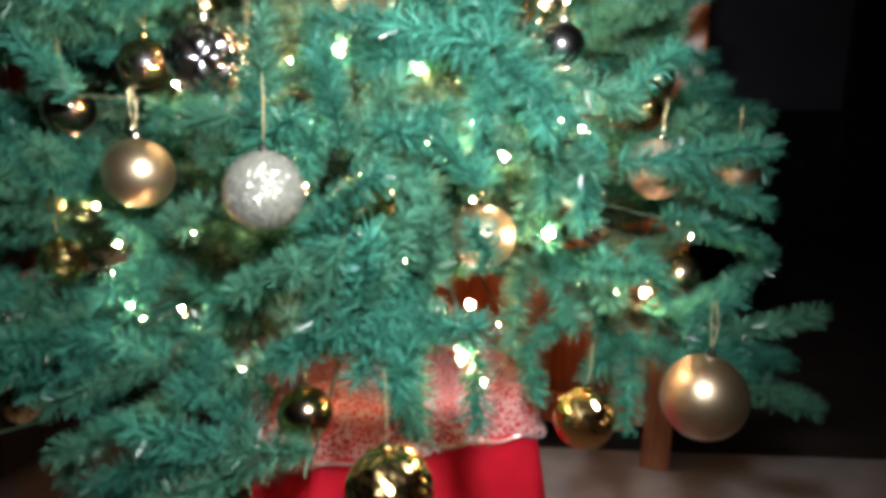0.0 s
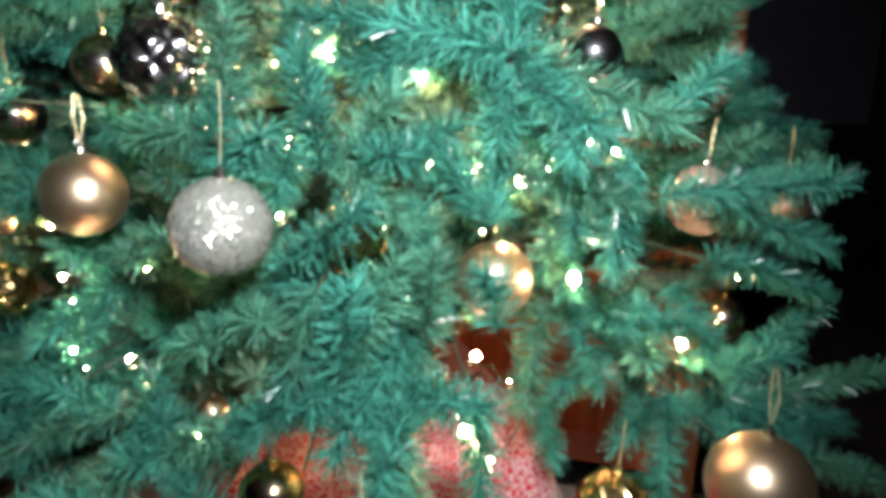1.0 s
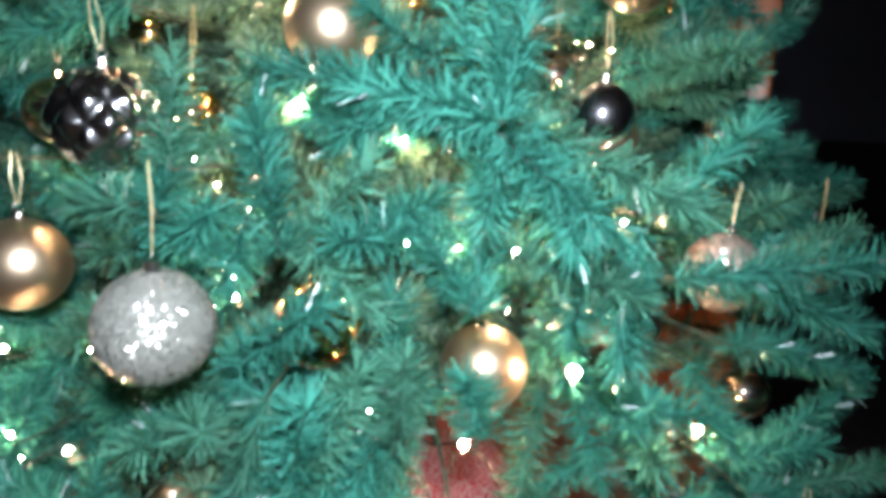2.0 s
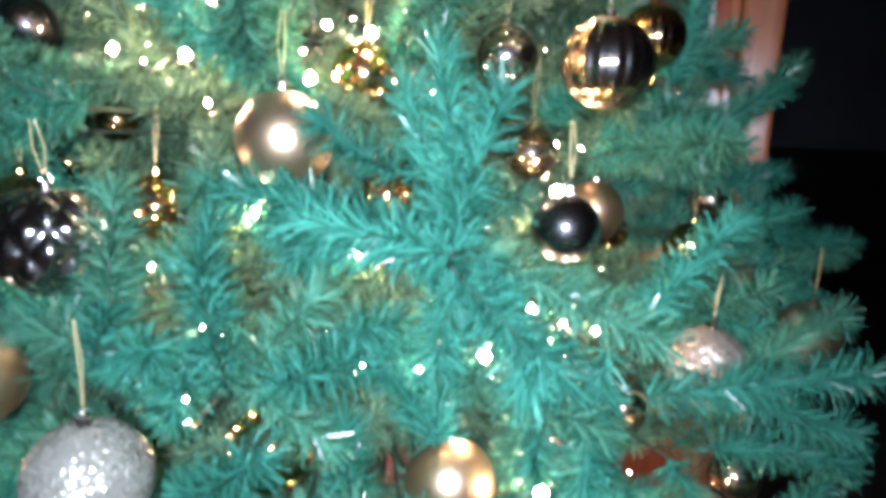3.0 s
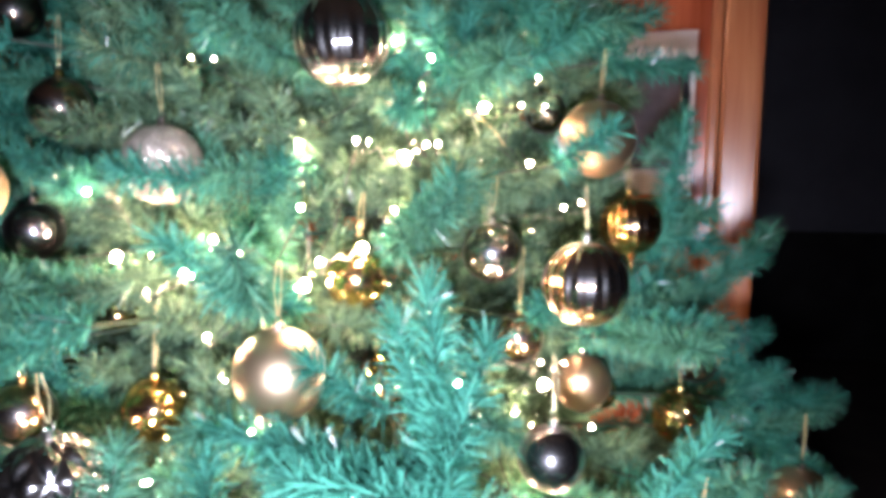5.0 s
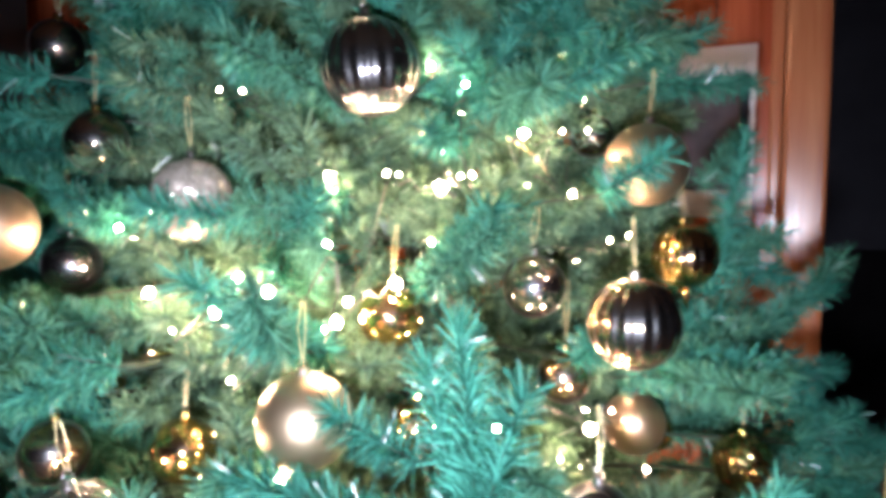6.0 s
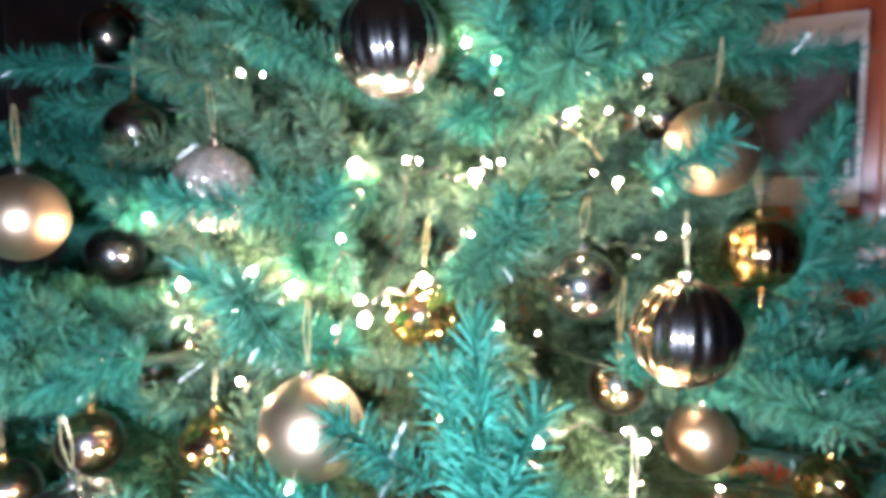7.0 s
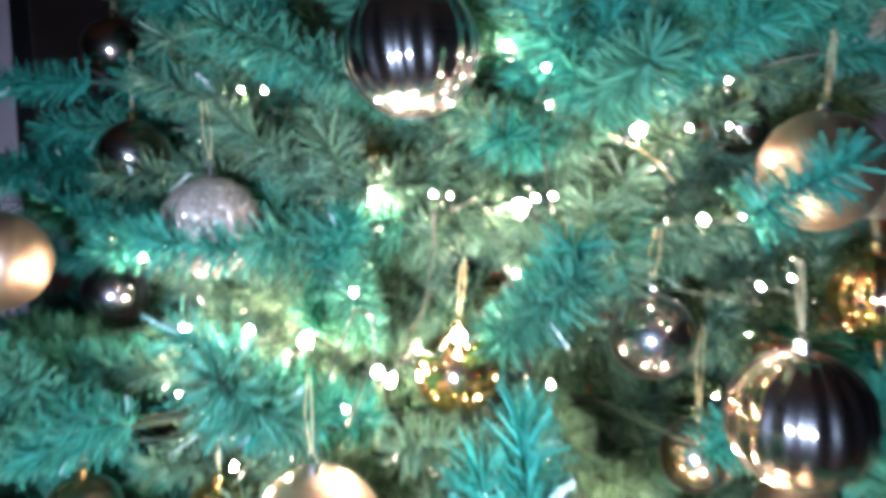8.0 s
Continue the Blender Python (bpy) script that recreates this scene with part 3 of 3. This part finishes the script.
def twig(ax, ay, az, bx, by, bz):
    """A single outer twig between two places, on its own wire from the trunk."""
    a, b = Vector((ax, ay, az)), Vector((bx, by, bz))
    root = Vector((AXIS[0], AXIS[1], max(a.z - 0.06, 0.98)))
    inner = root.lerp(a, 0.6) + Vector((0, 0, 0.012))
    branch = part("branch", tube(bmesh.new(), [root - TREE_BASE, inner - TREE_BASE, a - TREE_BASE], 0.003, 5, 0.6), STEM, tree)
    d = b - a
    n = max(1, round(d.length / 0.2))
    for i in range(n):
        add_sprig(branch, a + d * i / n, d.normalized(), min(0.25, d.length / n * 1.05), rnd.choice((SPRIGS, SPRIGS, MIDDLE)))
    for f in (0.45, 0.75, 1.0):
        p = inner.lerp(a, f)
        way = (d.normalized() * 0.8 + Vector((rnd.uniform(-0.9, 0.9), rnd.uniform(-0.5, 0.3), rnd.uniform(-0.5, 0.6)))).normalized()
        size = rnd.uniform(0.10, 0.16)
        tip = p + way * size
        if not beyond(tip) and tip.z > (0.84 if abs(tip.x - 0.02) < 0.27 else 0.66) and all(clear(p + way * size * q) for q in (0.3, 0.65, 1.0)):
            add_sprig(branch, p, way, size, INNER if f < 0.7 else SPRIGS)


twig(0.09, 0.56, 1.18, 0.08, 0.66, 1.34)
twig(0.06, 0.57, 1.19, -0.11, 0.61, 1.23)
twig(0.09, 0.55, 1.18, -0.01, 0.57, 1.18)
twig(0.09, 0.55, 1.17, 0.09, 0.56, 1.09)
twig(0.11, 0.57, 1.18, 0.24, 0.58, 1.11)
twig(0.24, 0.63, 1.1, 0.34, 0.72, 1.2)
twig(0.34, 0.69, 1.04, 0.48, 0.75, 0.96)
twig(0.22, 0.62, 1.09, 0.21, 0.6, 0.98)
twig(-0.11, 0.58, 1.1, -0.14, 0.6, 1.18)
twig(-0.14, 0.55, 1.06, -0.27, 0.56, 1.1)
twig(-0.09, 0.54, 1.06, -0.02, 0.56, 1.13)
twig(-0.06, 0.53, 1.07, -0.01, 0.54, 1.01)
twig(-0.19, 0.52, 1.09, -0.18, 0.55, 1.15)
twig(0.51, 1.1, 1.12, 0.67, 1.19, 1.09)
twig(0.49, 1.09, 1.07, 0.63, 1.08, 0.99)
twig(0.56, 1.14, 0.91, 0.67, 1.15, 0.9)
twig(0.38, 1.04, 1.26, 0.53, 1.18, 1.35)
twig(0.34, 1.05, 1.25, 0.5, 1.13, 1.34)
twig(0.33, 1.02, 1.33, 0.4, 1.1, 1.53)
twig(0.25, 1.03, 1.61, 0.38, 1.09, 1.61)
twig(0.34, 1.03, 1.37, 0.43, 1.1, 1.40)
twig(0.25, 1.03, 1.65, 0.33, 1.1, 1.69)
twig(0.4, 1.06, 1.21, 0.54, 1.17, 1.2)
twig(0.51, 1.1, 1.07, 0.66, 1.17, 1.08)
twig(0.45, 1.05, 1.13, 0.54, 1.12, 1.16)
twig(0.54, 1.1, 1.03, 0.6, 1.08, 1.02)
twig(0.18, 0.81, 1.46, 0.24, 0.79, 1.5)
twig(-0.09, 0.81, 1.46, -0.17, 0.73, 1.44)
twig(-0.15, 0.74, 1.44, -0.25, 0.68, 1.43)
twig(0.03, 0.64, 1.23, -0.04, 0.62, 1.27)
twig(0.16, 0.83, 1.28, 0.19, 0.8, 1.32)
twig(0.27, 0.93, 1.26, 0.39, 1.05, 1.19)
twig(0.35, 1.22, 1.48, 0.44, 1.32, 1.55)
twig(0.36, 1.22, 1.37, 0.45, 1.31, 1.41)
twig(0.05, 0.86, 1.55, 0.12, 0.89, 1.62)
twig(-0.22, 0.83, 1.61, -0.13, 0.86, 1.57)
twig(-0.35, 0.7, 1.28, -0.49, 0.7, 1.29)
twig(-0.49, 0.84, 1.61, -0.64, 0.84, 1.61)
twig(-0.45, 0.85, 1.56, -0.6, 0.85, 1.56)
twig(-0.31, 0.71, 1.28, -0.43, 0.68, 1.24)
twig(0.09, 0.54, 0.91, 0.08, 0.53, 0.97)
twig(0.08, 0.57, 1.01, 0.07, 0.66, 1.18)
twig(0, 0.49, 0.87, -0, 0.5, 0.72)
twig(-0.03, 0.5, 0.92, -0.05, 0.47, 0.8)
twig(0.07, 0.53, 0.83, 0.09, 0.51, 0.73)
twig(0.02, 0.5, 0.91, 0.03, 0.49, 0.99)
twig(0.39, 0.79, 0.78, 0.59, 0.92, 0.82)
twig(0.43, 0.79, 0.75, 0.68, 0.9, 0.74)
twig(0.38, 0.73, 0.72, 0.65, 0.82, 0.62)
twig(0.26, 0.64, 1.04, 0.45, 0.71, 1.05)
twig(0.35, 0.73, 0.95, 0.54, 0.83, 0.92)
twig(0.35, 0.74, 1, 0.54, 0.92, 1.09)
twig(-0.11, 0.45, 0.71, -0.24, 0.46, 0.71)
twig(-0.22, 0.46, 0.71, -0.42, 0.52, 0.64)
twig(-0.18, 0.51, 0.8, -0.05, 0.48, 0.87)
twig(-0.29, 0.54, 0.73, -0.18, 0.51, 0.81)
twig(-0.35, 0.6, 0.76, -0.54, 0.62, 0.7)
twig(-0.18, 0.53, 1.13, -0.19, 0.55, 1.21)
twig(-0.21, 0.52, 1.1, -0.28, 0.57, 1.08)
twig(-0.46, 0.62, 1.12, -0.58, 0.68, 1.2)
twig(0.16, 0.77, 0.73, 0.17, 0.76, 0.65)
twig(0.27, 0.75, 0.85, 0.17, 0.77, 0.72)
twig(0.31, 0.69, 0.79, 0.24, 0.67, 0.74)
twig(-0.11, 0.5, 0.98, -0.04, 0.47, 1.03)
twig(-0.08, 0.48, 0.96, -0.11, 0.48, 0.87)
twig(-0.06, 0.48, 0.87, -0.01, 0.47, 0.98)

twig(0.01, 0.50, 0.86, -0.005, 0.37, 0.835)
twig(-0.20, 0.50, 0.70, -0.40, 0.49, 0.61)
twig(-0.17, 0.46, 0.69, -0.31, 0.43, 0.63)
twig(-0.30, 0.55, 0.72, -0.46, 0.50, 0.67)
twig(0.40, 0.76, 0.76, 0.60, 0.86, 0.70)
twig(0.42, 0.80, 0.70, 0.60, 0.90, 0.66)
twig(-0.42, 0.66, 0.80, -0.60, 0.66, 0.76)

twig(0.18, 0.74, 0.90, 0.21, 0.68, 0.80)
twig(0.25, 0.76, 0.89, 0.27, 0.71, 0.77)
twig(0.32, 0.78, 0.91, 0.37, 0.73, 0.84)
twig(0.15, 0.70, 0.90, 0.12, 0.65, 0.79)
twig(0.02, 0.56, 0.94, -0.01, 0.52, 0.86)
twig(0.02, 0.53, 0.89, -0.03, 0.50, 0.81)
twig(-0.02, 0.50, 0.84, 0.00, 0.47, 0.75)
twig(-0.06, 0.52, 0.91, -0.11, 0.48, 0.87)
twig(-0.09, 0.52, 0.86, -0.15, 0.48, 0.81)
twig(-0.56, 0.75, 0.77, -0.65, 0.70, 0.76)
twig(-0.50, 0.72, 0.74, -0.60, 0.67, 0.68)
twig(-0.42, 0.66, 0.73, -0.49, 0.61, 0.68)
twig(-0.34, 0.66, 0.87, -0.25, 0.60, 0.83)
twig(-0.38, 0.68, 0.90, -0.42, 0.64, 0.81)
twig(0.20, 0.60, 1.07, 0.21, 0.57, 0.98)
twig(0.16, 0.68, 1.02, 0.14, 0.65, 0.95)
twig(-0.12, 0.56, 1.10, -0.14, 0.53, 1.04)


# ---- baubles
def cap_parts(thing, r, gold, swing):
    bm = bmesh.new()
    bmesh.ops.create_cone(bm, cap_ends=True, segments=18, radius1=0.0062, radius2=0.0056, depth=0.008, matrix=Matrix.Translation((0, 0, r + 0.0032)))
    bmesh.ops.bevel(bm, geom=[e for e in bm.edges], offset=0.0007, segments=1, affect="EDGES")
    part("cap", bm, CAP_GOLD if gold else CAP, thing, "gold crown cap" if gold else "silver crown cap")
    bm = bmesh.new()
    tube(bm, [(0.0042 * math.cos(a), 0, r + 0.0105 + 0.0042 * math.sin(a)) for a in [math.pi * (-0.25 + 1.5 * k / 9) for k in range(10)]], 0.0006, 5)
    part("loop", bm, CAP, thing)
    h = rnd.uniform(0.04, 0.075)
    bm = bmesh.new()
    for s in (-1, 1):
        tube(bm, [(0.001 * s, 0, r + 0.013), (0.005 * s + swing * 0.3, 0.001, r + 0.013 + h * 0.5), (0.002 * s + swing, 0, r + 0.013 + h)], 0.0006, 4)
    part("thread", bm, THREAD, thing, "pale gold hanging thread")


def ball_mesh(kind, r):
    bm = bmesh.new()
    seg, rings = (96, 48) if kind.startswith("ribbed") or kind == "quilted" else (34, 20) if kind == "crumpled" else (56, 32)
    bmesh.ops.create_uvsphere(bm, u_segments=seg, v_segments=rings, radius=r)
    for v in bm.verts:
        u = v.co.normalized()
        az, el = math.atan2(u.y, u.x), math.asin(max(-1, min(1, u.z)))
        k = 1.0
        if kind.startswith("ribbed"):
            k = 1 + 0.05 * (abs(math.sin(9 * az)) - 0.5) * math.cos(el)
        elif kind == "quilted":
            a, b = 8 * az + 7 * el, 8 * az - 7 * el
            k = 1 + 0.14 * (min(abs(math.sin(a / 2)), abs(math.sin(b / 2))) - 0.3) * math.cos(el)
        elif kind == "crumpled":
            k = 1 + 0.11 * (noise.voronoi(u * 4.5)[0][0] - 0.3) + 0.04 * noise.noise(u * 11)
        v.co = u * r * k
    return bm


KINDS = {
    "satin": (GOLD_MATTE, "satin gold Christmas bauble hanging on the tree", False),
    "gold": (GOLD, "polished gold Christmas bauble hanging among the needles", True),
    "bronze": (BRONZE, "polished dark bronze Christmas bauble hanging in the tree", True),
    "pewter": (PEWTER, "polished pewter-grey Christmas bauble hanging in the tree", False),
    "midnight": (MIDNIGHT, "glossy blue-black Christmas bauble hanging in the tree", False),
    "crumpled": (FOIL, "crumpled shiny gold foil bauble hanging on the tree", True),
    "quilted": (PEWTER, "dark quilted bauble with a diamond pattern", False),
    "ribbed_gold": (GOLD, "ribbed polished gold bauble with upright flutes", True),
    "ribbed_bronze": (BRONZE, "ribbed polished bronze bauble with upright flutes", False),
    "ribbed_pewter": (PEWTER, "large ribbed pewter bauble with upright flutes", False),
    "silver_glitter": (GLITTER_WHITE, "large silver-white glitter bauble on a thread", False),
    "champagne": (GLITTER_CHAMPAGNE, "champagne glitter bauble half behind a twig", False),
}
for kind, place, r in HANGING:
    material, words, gold = KINDS[kind]
    bauble = tagged(new("christmas_bauble"), words, "bauble", "baubles on the tree")
    bauble.matrix_basis = Matrix.Translation(place) @ pose(0, 0, 0, rnd.uniform(-5, 5), rnd.uniform(-5, 5), rnd.uniform(0, 360))
    part("ball", ball_mesh(kind, r), material, bauble, smooth=kind != "crumpled")
    cap_parts(bauble, r, gold, rnd.uniform(-0.006, 0.006))
    if kind == "ribbed_gold":
        bm = bmesh.new()
        bmesh.ops.create_cone(bm, cap_ends=True, segments=16, radius1=0.001, radius2=0.007, depth=0.03, matrix=Matrix.Translation((0, 0, -r - 0.012)))
        part("drop", bm, GOLD, bauble, smooth=True)

# ---- string of warm lights, wound round the tree from below upwards
known = len(BULBS)
turns, count = 14, 210
for i in range(count):
    f = i / count
    z = 0.70 + 1.35 * f
    a = 2 * math.pi * turns * f + rnd.uniform(-0.1, 0.1)
    rad = reach(z) * rnd.uniform(0.36, 0.74)
    p = Vector((AXIS[0] + rad * math.cos(a), AXIS[1] + rad * math.sin(a), z + rnd.uniform(-0.05, 0.05)))
    if all((p - c).length > r + 0.04 for _, c, r in HANGING) and all((p - q).length > 0.05 for q in BULBS[:known]):
        BULBS.append(p)
string = tagged(new("string_lights"), "string of warm white fairy lights on dark green cable", "fairy lights")
bm = bmesh.new()
bmesh.ops.create_uvsphere(bm, u_segments=16, v_segments=10, radius=0.0042, matrix=Matrix.Diagonal((1, 1, 1.35, 1)))
LED = mesh_of("bulb", bm, GLOW, True)
BRIGHT = BULBS[:18] + BULBS[25:28]
bm = bmesh.new()
tube(bm, [(0, 0, -0.017), (0, 0, -0.009), (0, 0, -0.004)], 0.0028, 8)
SOCKET = mesh_of("socket", bm, CABLE)
order = sorted(BULBS, key=lambda p: round((p.z - 0.6) / 0.13) * 10 + (math.atan2(p.y - AXIS[1], p.x - AXIS[0]) + math.pi / 2) % (2 * math.pi))
for p in order:
    ob = part("bulb", LED, None, string)
    tilt = pose(*p, rnd.uniform(-70, 70), rnd.uniform(-70, 70), 0)
    ob.matrix_basis = tilt @ Matrix.Scale(rnd.uniform(1.0, 1.25) if p in BRIGHT else rnd.choice((0.22, 0.28, 0.36, 0.46, 0.6)), 4)
    part("socket", SOCKET, None, ob)
run = []
for a, b in zip(order, order[1:]):
    mid = a.lerp(b, 0.5)
    inward = (Vector((AXIS[0], AXIS[1], mid.z)) - mid).normalized() * 0.04
    run += [a + Vector((0, 0, -0.012)), a.lerp(b, 0.25) + inward * 0.8, mid + inward - Vector((0, 0, 0.012)), a.lerp(b, 0.75) + inward * 0.8]
part("cable", tube(bmesh.new(), run, 0.0011, 5), CABLE, string)
# a loop of cable that stands out from the twigs, pale to paint in the bulb light on it, and a run of cable across the
# table top
loop = [(0.032, 0.879, 1.534), (0.050, 0.884, 1.538), (0.070, 0.892, 1.533), (0.096, 0.910, 1.519), (0.112, 0.925, 1.506), (0.124, 0.940, 1.488)]
part("lead", tube(bmesh.new(), loop, 0.0013, 6), THREAD, string, "cable between two bulbs, bulb light put into its pale colour")
lie = [TABLE @ Vector((x, y, TOP + 0.0085)) for x, y in ((0.02, 0.16), (0.07, 0.06), (0.11, 0.0), (0.13, -0.05), (0.18, -0.055), (0.225, -0.02))]
part("cable_tail", tube(bmesh.new(), lie, 0.0022, 6), CABLE, string)
